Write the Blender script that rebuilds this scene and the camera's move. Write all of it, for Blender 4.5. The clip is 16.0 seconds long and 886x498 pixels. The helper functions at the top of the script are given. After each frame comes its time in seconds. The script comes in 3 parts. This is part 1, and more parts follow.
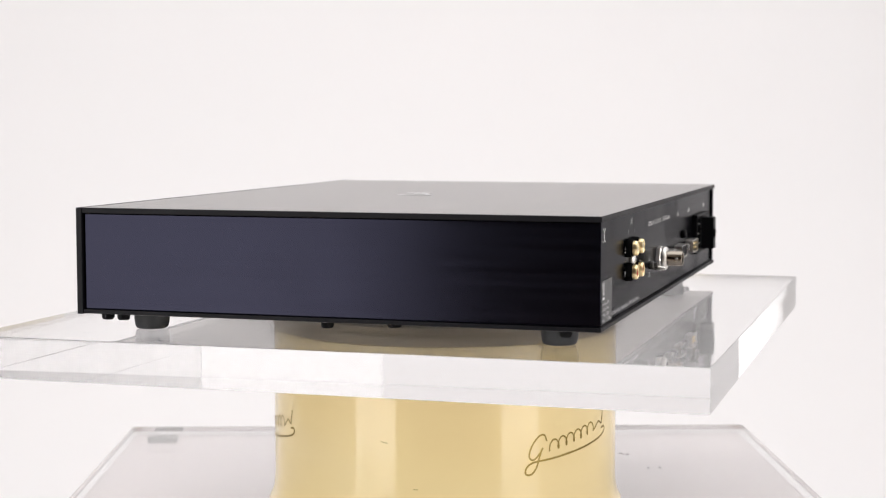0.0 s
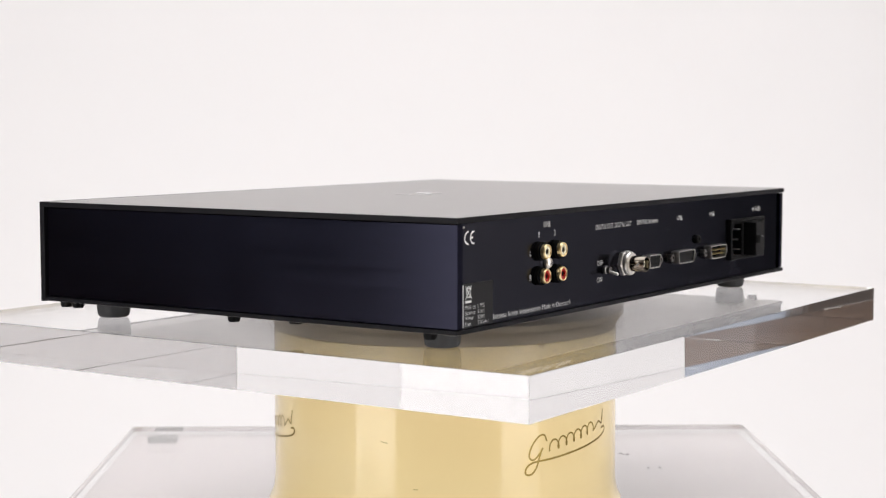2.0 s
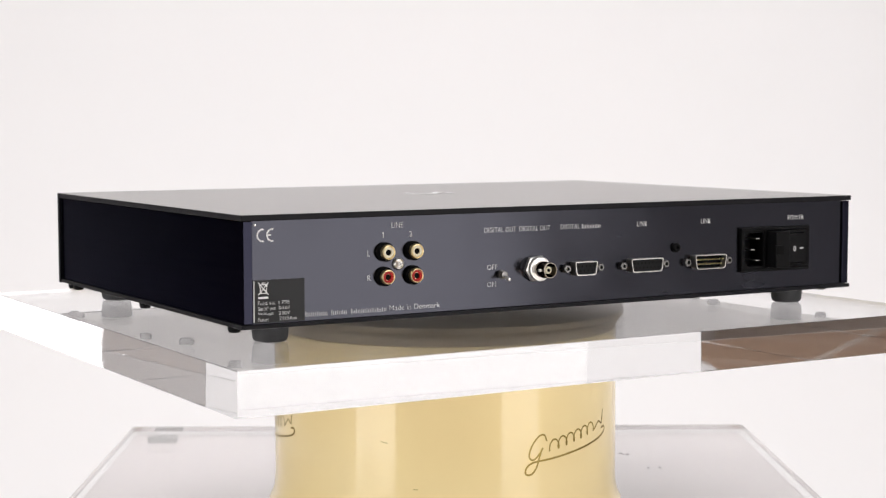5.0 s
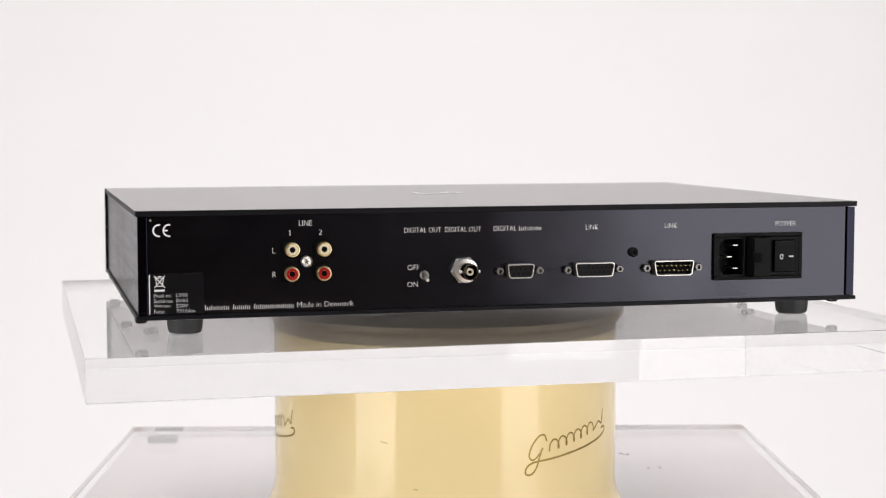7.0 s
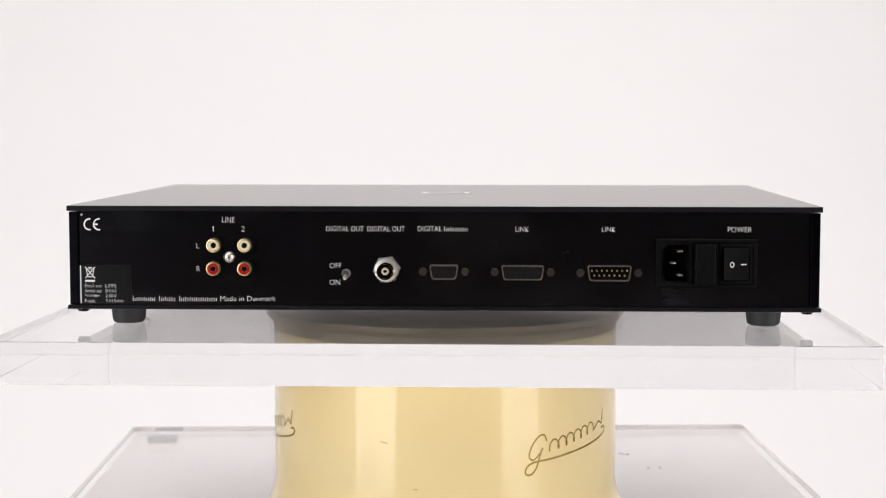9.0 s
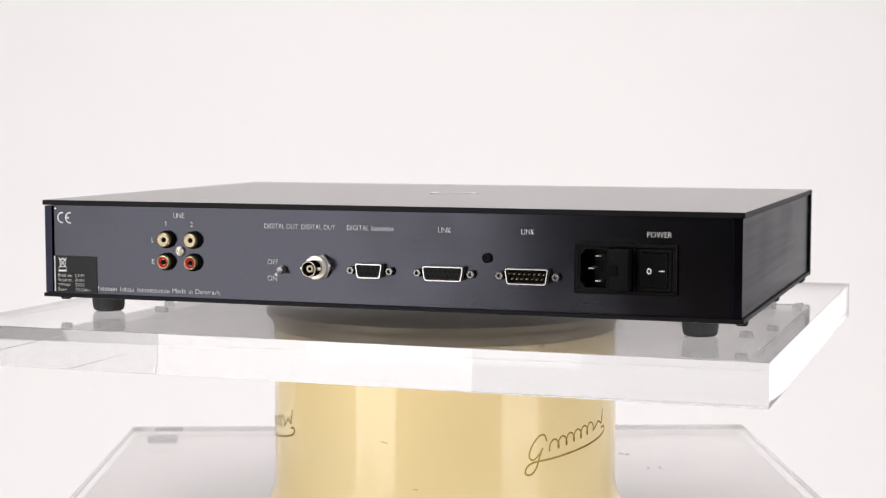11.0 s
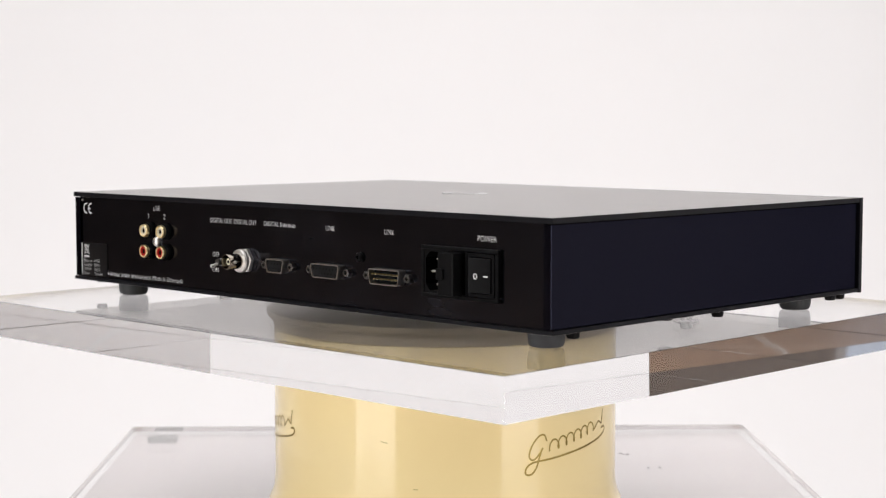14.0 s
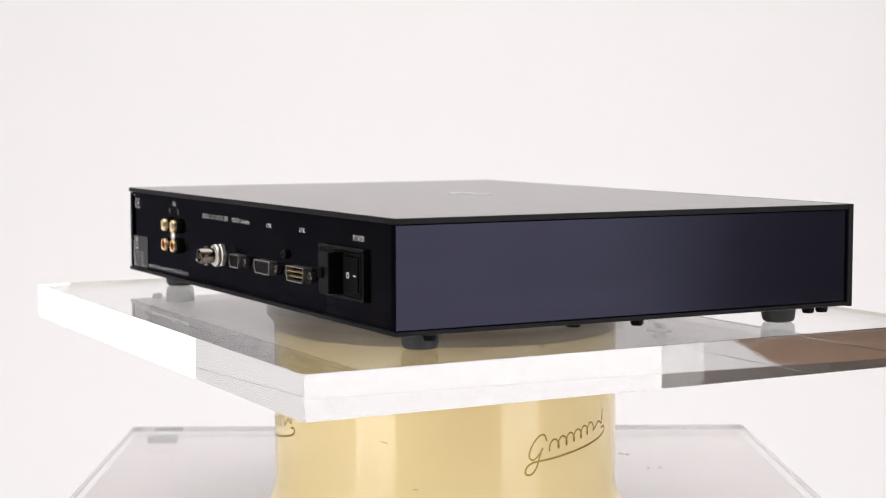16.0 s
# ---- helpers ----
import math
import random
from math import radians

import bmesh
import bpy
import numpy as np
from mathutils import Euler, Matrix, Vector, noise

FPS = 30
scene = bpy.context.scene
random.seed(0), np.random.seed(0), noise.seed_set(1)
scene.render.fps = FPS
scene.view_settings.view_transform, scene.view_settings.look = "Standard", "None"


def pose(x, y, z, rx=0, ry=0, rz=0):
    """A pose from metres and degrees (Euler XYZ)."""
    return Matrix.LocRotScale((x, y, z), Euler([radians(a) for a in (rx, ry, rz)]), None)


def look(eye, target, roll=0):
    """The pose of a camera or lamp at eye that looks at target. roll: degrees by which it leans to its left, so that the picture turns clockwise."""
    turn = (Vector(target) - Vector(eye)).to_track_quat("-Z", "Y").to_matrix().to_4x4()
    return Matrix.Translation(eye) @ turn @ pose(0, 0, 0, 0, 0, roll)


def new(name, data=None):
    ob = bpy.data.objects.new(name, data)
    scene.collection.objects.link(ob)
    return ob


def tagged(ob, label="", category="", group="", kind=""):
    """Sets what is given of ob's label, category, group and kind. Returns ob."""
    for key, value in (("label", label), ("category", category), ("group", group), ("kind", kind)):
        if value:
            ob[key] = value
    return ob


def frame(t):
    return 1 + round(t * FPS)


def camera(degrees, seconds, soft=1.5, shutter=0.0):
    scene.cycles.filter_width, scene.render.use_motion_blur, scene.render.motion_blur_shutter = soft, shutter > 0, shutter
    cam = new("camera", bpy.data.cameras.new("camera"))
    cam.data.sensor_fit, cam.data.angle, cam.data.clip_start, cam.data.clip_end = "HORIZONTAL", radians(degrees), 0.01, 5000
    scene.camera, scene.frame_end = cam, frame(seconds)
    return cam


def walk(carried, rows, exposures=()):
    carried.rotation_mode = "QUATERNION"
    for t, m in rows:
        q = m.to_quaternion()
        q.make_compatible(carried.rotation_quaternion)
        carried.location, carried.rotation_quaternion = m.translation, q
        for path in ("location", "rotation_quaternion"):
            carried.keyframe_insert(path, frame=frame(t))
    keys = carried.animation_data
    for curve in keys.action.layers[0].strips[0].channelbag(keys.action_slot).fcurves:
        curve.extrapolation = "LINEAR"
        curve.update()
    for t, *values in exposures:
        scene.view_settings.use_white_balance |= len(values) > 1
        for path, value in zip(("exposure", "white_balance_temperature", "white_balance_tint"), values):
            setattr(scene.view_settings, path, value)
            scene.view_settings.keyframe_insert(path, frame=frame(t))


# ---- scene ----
# Metres. The turning axis stands at x = y = 0; the plate's top lies at TOP above the floor.
TOP = 0.45

# ---- camera ----
cam = camera(30.24, 16.0, soft=1.2)
cam.data.dof.use_dof, cam.data.dof.focus_distance, cam.data.dof.aperture_fstop = True, 0.96, 14.0
EYE = pose(0.0, -1.1014, TOP + 0.1229, 85.458, 0.011, 0.076)
walk(cam, [(0.0, EYE), (16.0, EYE)], exposures=[(0.0, 0.0), (16.0, 0.0)])

# the turn of the plate and of what stands on it: seconds, degrees
TURN = [(0.0, 73.15), (1.0, 64.92), (2.0, 56.48), (3.0, 47.95), (4.0, 39.35), (6.5, 18.88), (7.5, 10.42), (8.5, 1.82),
        (9.0, -2.42), (11.5, -23.25), (12.5, -31.62), (13.5, -40.1), (14.5, -48.6), (15.5, -57.17), (16.0, -61.48)]


# ---- light ----
def area_lamp(name, eye, target, wide, high, watts, colour):
    data = bpy.data.lights.new(name, "AREA")
    data.shape, data.size, data.size_y, data.energy, data.color = "RECTANGLE", wide, high, watts, colour
    ob = new(name, data)
    ob.matrix_world = look(eye, target)
    return ob


world = bpy.data.worlds.new("world")
scene.world = world
world.use_nodes = True
world.node_tree.nodes["Background"].inputs["Color"].default_value = (0.80, 0.86, 1.0, 1)
world.node_tree.nodes["Background"].inputs["Strength"].default_value = 0.6

area_lamp("softbox_left", (-0.91, -0.93, 0.77), (0, 0, 0.72), 0.632, 1.46, 9.6, (1.0, 0.985, 0.975))
area_lamp("softbox_right", (0.966, -0.873, 0.77), (0, 0, 0.72), 0.598, 1.46, 7.8, (1.0, 0.98, 0.965))
# unseen overhead lamp, added for general light; reaches west to brighten the north wall
area_lamp("assumed_overhead_lamp", (-0.35, 0.4, 2.52), (-0.35, 0.41, 0), 3.9, 2.6, 56.5, (0.975, 0.976, 1.0))


# ---- materials ----
def material(name, colour, rough=0.5, metal=0.0, **inputs):
    m = bpy.data.materials.new(name)
    m.use_nodes = True
    b = m.node_tree.nodes["Principled BSDF"]
    b.inputs["Base Color"].default_value = (*colour, 1)
    b.inputs["Roughness"].default_value = rough
    b.inputs["Metallic"].default_value = metal
    for key, value in inputs.items():
        b.inputs[key.replace("_", " ")].default_value = value
    return m


def grain(m, scale, stretch, rough=(0.3, 0.5), bump=0.1, distance=0.0002, tint=None, detail=4.0, smudge=None):
    """Noise in object space, stretched, on roughness, relief and, where tint is given, colour; smudge: wide stains on roughness."""
    n, l = m.node_tree.nodes, m.node_tree.links
    b = n["Principled BSDF"]
    co, mp, tx = n.new("ShaderNodeTexCoord"), n.new("ShaderNodeMapping"), n.new("ShaderNodeTexNoise")
    mp.inputs["Scale"].default_value = stretch
    tx.inputs["Scale"].default_value, tx.inputs["Detail"].default_value = scale, detail
    l.new(co.outputs["Object"], mp.inputs["Vector"])
    l.new(mp.outputs["Vector"], tx.inputs["Vector"])
    mr = n.new("ShaderNodeMapRange")
    mr.inputs["To Min"].default_value, mr.inputs["To Max"].default_value = rough
    mr.inputs["From Min"].default_value, mr.inputs["From Max"].default_value = 0.3, 0.7
    l.new(tx.outputs["Fac"], mr.inputs["Value"])
    l.new(mr.outputs["Result"], b.inputs["Roughness"])
    if smudge:
        t3, m3, add = n.new("ShaderNodeTexNoise"), n.new("ShaderNodeMapRange"), n.new("ShaderNodeMath")
        t3.inputs["Scale"].default_value, t3.inputs["Detail"].default_value = smudge[0], 2
        m3.inputs["From Min"].default_value, m3.inputs["From Max"].default_value = 0.5, 0.75
        m3.inputs["To Max"].default_value = smudge[1]
        l.new(co.outputs["Object"], t3.inputs["Vector"])
        l.new(t3.outputs["Fac"], m3.inputs["Value"])
        l.new(mr.outputs["Result"], add.inputs[0])
        l.new(m3.outputs["Result"], add.inputs[1])
        l.new(add.outputs["Value"], b.inputs["Roughness"])
    if bump:
        bp = n.new("ShaderNodeBump")
        bp.inputs["Strength"].default_value, bp.inputs["Distance"].default_value = bump, distance
        l.new(tx.outputs["Fac"], bp.inputs["Height"])
        l.new(bp.outputs["Normal"], b.inputs["Normal"])
    if tint:
        t2, cr = n.new("ShaderNodeTexNoise"), n.new("ShaderNodeMix")
        t2.inputs["Scale"].default_value, t2.inputs["Detail"].default_value = tint[2], 5
        l.new(co.outputs["Object"], t2.inputs["Vector"])
        cr.data_type = "RGBA"
        cr.inputs["A"].default_value, cr.inputs["B"].default_value = (*tint[0], 1), (*tint[1], 1)
        l.new(t2.outputs["Fac"], cr.inputs["Factor"])
        l.new(cr.outputs["Result"], b.inputs["Base Color"])
    return m


WHITE_WALL = grain(material("white_paint", (0.82, 0.805, 0.8)), 60, (1, 1, 1), (0.6, 0.8), 0.05, 0.0005,
                   ((0.83, 0.81, 0.805), (0.80, 0.79, 0.79), 1.5))
CEILING_PAINT = grain(material("ceiling_paint", (0.8, 0.79, 0.78)), 80, (1, 1, 1), (0.7, 0.9), 0.05, 0.0005)
TILE = grain(material("brown_tile", (0.4, 0.26, 0.18), 0.3, 0.0, Specular_IOR_Level=0.5), 8, (1, 1, 1), (0.25, 0.45), 0.05, 0.001,
             ((0.66, 0.43, 0.28), (0.48, 0.31, 0.21), 5))
GROUT = grain(material("pale_grout", (0.78, 0.72, 0.66)), 90, (1, 1, 1), (0.7, 0.9), 0.2, 0.001)
ACRYLIC = material("clear_acrylic", (0.985, 0.985, 0.99), 0.0, 0.0, IOR=1.49, Transmission_Weight=1.0)
ACRYLIC_EDGE = grain(material("sawn_polished_acrylic_edge", (0.985, 0.985, 0.99), 0.02, 0.0, IOR=1.49, Transmission_Weight=1.0),
                     16, (1, 1, 1.4), (0.0, 0.0), 0.035, 0.0006)
BRASS = grain(material("lacquered_brass", (0.8, 0.62, 0.28), 0.45, 0.1, Specular_IOR_Level=0.2, Coat_Weight=1.0, Coat_Roughness=0.06), 40, (0.4, 0.4, 3), (0.45, 0.6), 0.015, 0.0003,
              ((0.95, 0.775, 0.41), (0.88, 0.695, 0.34), 9))
ENGRAVING = grain(material("engraved_line", (0.24, 0.16, 0.03), 0.4, 0.7), 90, (1, 1, 1), (0.3, 0.5), 0.0, 0.0001, ((0.16, 0.10, 0.02), (0.50, 0.36, 0.09), 70))
PLINTH = grain(material("grey_plinth_paint", (0.36, 0.345, 0.34)), 30, (1, 1, 1), (0.5, 0.7), 0.1, 0.0005,
               ((0.54, 0.48, 0.465), (0.43, 0.385, 0.375), 6))
# dusty drum metal; the shade under the plate darkens its colour too
DISC = grain(material("dusty_shaded_brass", (0.4, 0.33, 0.22), 0.4, 0.5), 45, (1, 1, 9), (0.34, 0.55), 0.03, 0.0002,
             ((0.40, 0.33, 0.22), (0.18, 0.145, 0.095), 22))
UNDERSIDE = grain(material("dull_zinc_sheet", (0.3, 0.29, 0.28), 0.45, 0.4), 25, (1, 1, 1), (0.4, 0.6), 0.02, 0.0003,
                  ((0.50, 0.48, 0.46), (0.38, 0.365, 0.35), 18))
EAST_WALL = grain(material("pale_grey_wall_paint", (0.5, 0.49, 0.485)), 60, (1, 1, 1), (0.6, 0.8), 0.05, 0.0005,
                  ((0.80, 0.78, 0.775), (0.75, 0.735, 0.73), 1.5))
# unseen wall, given the tiles' tone for what the plate's edge refracts
WEST_WALL = grain(material("tile_toned_wall", (0.4, 0.28, 0.2)), 60, (1, 1, 1), (0.6, 0.8), 0.05, 0.0005,
                  ((0.38, 0.305, 0.25), (0.33, 0.265, 0.215), 1.5))
# unseen wall kept very dark so the player's panels reflect black
ROOM_WALL = grain(material("darkened_unseen_wall", (0.24, 0.22, 0.21)), 60, (1, 1, 1), (0.6, 0.8), 0.05, 0.0005,
                  ((0.13, 0.118, 0.113), (0.11, 0.103, 0.1), 1.5))
PAPER = grain(material("white_backdrop_paper", (0.84, 0.82, 0.815)), 40, (1, 1, 1), (0.7, 0.85), 0.03, 0.0005,
              ((0.85, 0.825, 0.815), (0.82, 0.81, 0.81), 1.2))
PAD = material("grey_rubber_pad", (0.17, 0.165, 0.16), 0.8)
BLACK_METAL = grain(material("brushed_black_anodised", (0.0180, 0.0180, 0.0285), 0.2, 1.0, Specular_Tint=(0.44, 0.44, 0.45, 1)),
                    330, (0.02, 0.02, 1), (0.17, 0.23), 0.0025, 0.00005, smudge=(11, 0.06))
REAR_METAL = grain(material("satin_black_anodised", (0.042, 0.0425, 0.052), 0.27, 0.97, Specular_Tint=(0.36, 0.36, 0.36, 1)),
                   330, (0.02, 0.02, 1), (0.155, 0.19), 0.0008, 0.00005, smudge=(16, 0.14))
TOP_METAL = grain(material("black_anodised_top", (0.031, 0.0215, 0.0175), 0.3, 0.0, Specular_IOR_Level=0.24, Specular_Tint=(1.0, 0.94, 0.91, 1)),
                  320, (0.03, 1, 1), (0.145, 0.185), 0.0, 0.0001)
EDGE_METAL = grain(material("black_sawn_edge", (0.005, 0.005, 0.007), 0.4, 0.0, Specular_IOR_Level=0.14), 900, (1, 1, 1), (0.4, 0.55), 0.05, 0.0001)
RUBBER = grain(material("black_rubber", (0.025, 0.026, 0.028), 0.6), 900, (1, 1, 1), (0.5, 0.7), 0.15, 0.0002)
PLASTIC = grain(material("black_plastic", (0.004, 0.004, 0.0045), 0.4, 0.0, Specular_IOR_Level=0.09), 1200, (1, 1, 1), (0.35, 0.5), 0.08, 0.0001)
# for black parts, and for pieces painted black as shade in hollows
DARK = material("black_parts_and_hollow_shade", (0.003, 0.003, 0.003), 0.8, 0.0, Specular_IOR_Level=0.1)
STICKER = material("black_sticker_film", (0.005, 0.005, 0.006), 0.3, 0.0, Specular_IOR_Level=0.2)
PRINT = material("white_print", (0.8, 0.8, 0.8), 0.6)
GOLD = material("gold_plating", (0.98, 0.80, 0.46), 0.32, 1.0)
CHROME = material("nickel_plating", (0.88, 0.86, 0.82), 0.4, 1.0)
SHELL = material("tinned_shell", (0.62, 0.60, 0.57), 0.29, 1.0)
# polished nickel whose colour holds the dark room it mirrors
POLISHED = material("nickel_with_dark_reflection", (0.27, 0.24, 0.20), 0.12, 1.0)
STEEL = material("dark_steel", (0.20, 0.196, 0.19), 0.3, 1.0)
INSERT = material("dark_grey_insulator", (0.009, 0.009, 0.0095), 0.5, 0.0, Specular_IOR_Level=0.12)
IVORY = material("ivory_plastic", (0.8, 0.74, 0.55), 0.4)
PALE = material("grey_nylon", (0.15, 0.147, 0.145), 0.35)
RED = material("red_plastic", (0.38, 0.010, 0.008), 0.4, 0.0, Specular_IOR_Level=0.2)


# ---- shaping ----
def part(name, bm, mat, parent=None, label="", smooth=False):
    """One bmesh as one mesh object under a thing or under a part."""
    mesh = bpy.data.meshes.new(name)
    bmesh.ops.recalc_face_normals(bm, faces=bm.faces)
    if smooth:
        for f in bm.faces:
            f.smooth = True
        for e in bm.edges:
            if len(e.link_faces) == 2 and e.calc_face_angle(0) > 0.6:
                e.smooth = False
    bm.to_mesh(mesh)
    bm.free()
    mesh.materials.append(mat)
    ob = new(name, mesh)
    ob.parent = parent
    return tagged(ob, label)


def thing(name, label, category, at=(0, 0, 0), group=""):
    ob = new(name)
    ob.location = at
    return tagged(ob, label, category, group)


def box(x0, x1, y0, y1, z0, z1, bevel=0.0, bm=None, segments=2):
    bm = bm or bmesh.new()
    made = bmesh.ops.create_cube(bm, size=1)["verts"]
    for v in made:
        v.co = Vector((x0 + (v.co.x + 0.5) * (x1 - x0), y0 + (v.co.y + 0.5) * (y1 - y0), z0 + (v.co.z + 0.5) * (z1 - z0)))
    if bevel:
        edges = list({e for v in made for e in v.link_edges})
        bmesh.ops.bevel(bm, geom=edges, offset=bevel, segments=segments, affect="EDGES", profile=0.5)
    return bm


def lathe(profile, turn, bm=None, segments=32, start=0.0):
    """Rings of (radius, height) round the z axis of the pose turn; a radius of 0 closes it."""
    bm = bm or bmesh.new()
    rings = []
    for r, h in profile:
        if r <= 0:
            rings.append([bm.verts.new(turn @ Vector((0, 0, h)))])
        else:
            rings.append([bm.verts.new(turn @ Vector((r * math.cos(start + 2 * math.pi * k / segments),
                                                      r * math.sin(start + 2 * math.pi * k / segments), h)))
                          for k in range(segments)])
    for a, b in zip(rings, rings[1:]):
        for k in range(segments):
            j = (k + 1) % segments
            corner = [a[k % len(a)], a[j % len(a)], b[j % len(b)], b[k % len(b)]]
            corner = list(dict.fromkeys(corner))
            if len(corner) > 2:
                bm.faces.new(corner)
    return bm


def prism(outline, y0, y1, bm=None, inner=None, slope=0.0):
    """An outline in x, z pulled along y, from y0 (front) to y1; with inner, a tube between the two outlines."""
    bm = bm or bmesh.new()
    n = len(outline)
    f = [bm.verts.new((x, y0, z)) for x, z in outline]
    k = [bm.verts.new((x, y1, z)) for x, z in outline]
    for i in range(n):
        j = (i + 1) % n
        bm.faces.new((f[i], f[j], k[j], k[i]))
    if inner is None:
        bm.faces.new(f)
        bm.faces.new(k)
    else:
        g = [bm.verts.new((x, y0, z)) for x, z in inner]
        h = [bm.verts.new((x, y1, z)) for x, z in inner]
        for i in range(n):
            j = (i + 1) % n
            bm.faces.new((g[i], g[j], h[j], h[i]))
            bm.faces.new((f[i], f[j], g[j], g[i]))
            bm.faces.new((k[i], k[j], h[j], h[i]))
    return bm


def rounded(points, radius, steps=4):
    """The outline with its corners rounded."""
    out, n = [], len(points)
    for i in range(n):
        p, a, b = Vector(points[i]), Vector(points[i - 1]), Vector(points[(i + 1) % n])
        s, e = p + (a - p).normalized() * radius, p + (b - p).normalized() * radius
        for k in range(steps + 1):
            u = k / steps
            out.append(tuple(s * (1 - u) ** 2 + p * 2 * u * (1 - u) + e * u * u))
    return out


def printed(words, x0, x1, z, high, y, parent, mat=PRINT, name="printed_text"):
    """Words with Blender's own font on a face that looks along -y, from x0 to x1 and high tall, about the height z."""
    curve = bpy.data.curves.new("text", "FONT")
    curve.body, curve.resolution_u, curve.offset = words, 3, -0.014
    holder = bpy.data.objects.new("text", curve)
    scene.collection.objects.link(holder)
    mesh = bpy.data.meshes.new_from_object(holder.evaluated_get(bpy.context.evaluated_depsgraph_get()))
    bpy.data.objects.remove(holder)
    bpy.data.curves.remove(curve)
    xs, ys = [v.co.x for v in mesh.vertices], [v.co.y for v in mesh.vertices]
    for v in mesh.vertices:
        v.co = ((x0 + (v.co.x - min(xs)) / (max(xs) - min(xs)) * (x1 - x0)), y,
                z - high / 2 + (v.co.y - min(ys)) / (max(ys) - min(ys)) * high)
    mesh.materials.clear()
    mesh.materials.append(mat)
    ob = new(name, mesh)
    ob.parent = parent
    return ob


def bars(groups, z, high, y, parent, name="printed_line"):
    """A name drawn as plain upright bars: groups of (start, end, count)."""
    bm = bmesh.new()
    for x0, x1, count in groups:
        step = (x1 - x0) / count
        for k in range(count):
            a = x0 + k * step
            b = a + step * 0.3
            low = z - high / 2
            tall = high if k == 0 else high * (0.66 if k % 3 else 0.85)
            bm.faces.new([bm.verts.new(c) for c in ((a, y, low), (b, y, low), (b, y, low + tall), (a, y, low + tall))])
    return part(name, bm, PRINT, parent)


def ribbon(points, width, place, bm=None):
    """A flat stroke along points (u, v), set into the place by the function place(u, v)."""
    bm = bm or bmesh.new()
    p = [Vector(q) for q in points]
    rows = []
    for i, q in enumerate(p):
        d = (p[min(i + 1, len(p) - 1)] - p[max(i - 1, 0)]).normalized()
        n = Vector((-d.y, d.x)) * width / 2
        rows.append((bm.verts.new(place(*(q + n))), bm.verts.new(place(*(q - n)))))
    for (a, b), (c, d) in zip(rows, rows[1:]):
        bm.faces.new((a, b, d, c))
    return bm


def transformed(bm, m):
    bmesh.ops.transform(bm, matrix=m, verts=bm.verts)
    return bm


def smooth_line(points, steps=8):
    """A Catmull-Rom line through points."""
    p = [Vector(q) for q in points]
    p = [2 * p[0] - p[1]] + p + [2 * p[-1] - p[-2]]
    out = []
    for a, b, c, d in zip(p, p[1:], p[2:], p[3:]):
        for k in range(steps):
            u = k / steps
            out.append(0.5 * (2 * b + (c - a) * u + (2 * a - 5 * b + 4 * c - d) * u * u + (3 * b - a - 3 * c + d) * u ** 3))
    return out + [p[-2]]


# ---- the room ----
def room():
    for name, a, m, what in (("wall_north", (-5.1, 3.1, 2.0, 2.1, 0, 2.6), EAST_WALL, "plain pale painted wall behind the backdrop"),
                             ("wall_south", (-5.1, 1.9, -4.6, -4.5, 0, 2.6), ROOM_WALL, "unseen wall, darkened to keep panel reflections black"),
                             ("wall_east", (1.8, 1.9, -4.5, 0.88, 0, 2.6), EAST_WALL, "plain pale painted wall"),
                             # an added niche, out of view, that only steers reflections
                             ("wall_niche_south", (1.8, 3.1, 0.88, 0.98, 0, 2.6), EAST_WALL, "pale wall of an added unseen niche that shapes reflections"),
                             ("wall_niche_east", (3.0, 3.1, 0.98, 2.0, 0, 2.6), EAST_WALL, "pale wall of an added unseen niche that shapes reflections")):
        tagged(part(name, box(*a), m, None, what), kind="structure", category="wall")
    # west wall, out of view; its brown stands in for tiled floor
    bm = box(-5.1, -5.0, -4.5, -3.3, 0, 2.6)
    for a in ((-1.1, 2.0, 0, 2.6), (-3.3, -1.1, 0, 0.1), (-3.3, -1.1, 2.2, 2.6)):
        box(-5.1, -5.0, *a, bm=bm)
    tagged(part("wall_west", bm, WEST_WALL, None, "unseen wall toned like the tiles, with a tall window"), kind="structure", category="wall")
    window = tagged(new("window_1"), "tall white framed window with clear panes", "window", kind="structure")
    for a in ((-3.3, -3.24, 0.1, 2.2), (-1.16, -1.1, 0.1, 2.2), (-2.23, -2.17, 0.16, 2.14), (-3.24, -1.16, 0.1, 0.16), (-3.24, -1.16, 2.14, 2.2)):
        part("window_frame", box(-5.08, -5.02, *a, 0.004), WHITE_WALL, window)
    for a in ((-3.24, -2.23), (-2.17, -1.16)):
        pane = part("pane", box(-5.055, -5.049, *a, 0.16, 2.14), ACRYLIC, window)
        pane.visible_shadow = False
    tagged(part("ceiling", box(-5.1, 3.1, -4.6, 2.1, 2.6, 2.7), CEILING_PAINT, None, "plain white painted ceiling"),
           kind="structure", category="ceiling")
    # no tiles in the added niche: its pale floor brightens the plate's edge
    return tagged(part("floor", box(-5.1, 3.1, -4.6, 2.1, -0.1, -0.0012), GROUT, None, "brown tiled floor with pale grout, left untiled in an added niche for a paler reflection"),
                  kind="structure", category="floor")


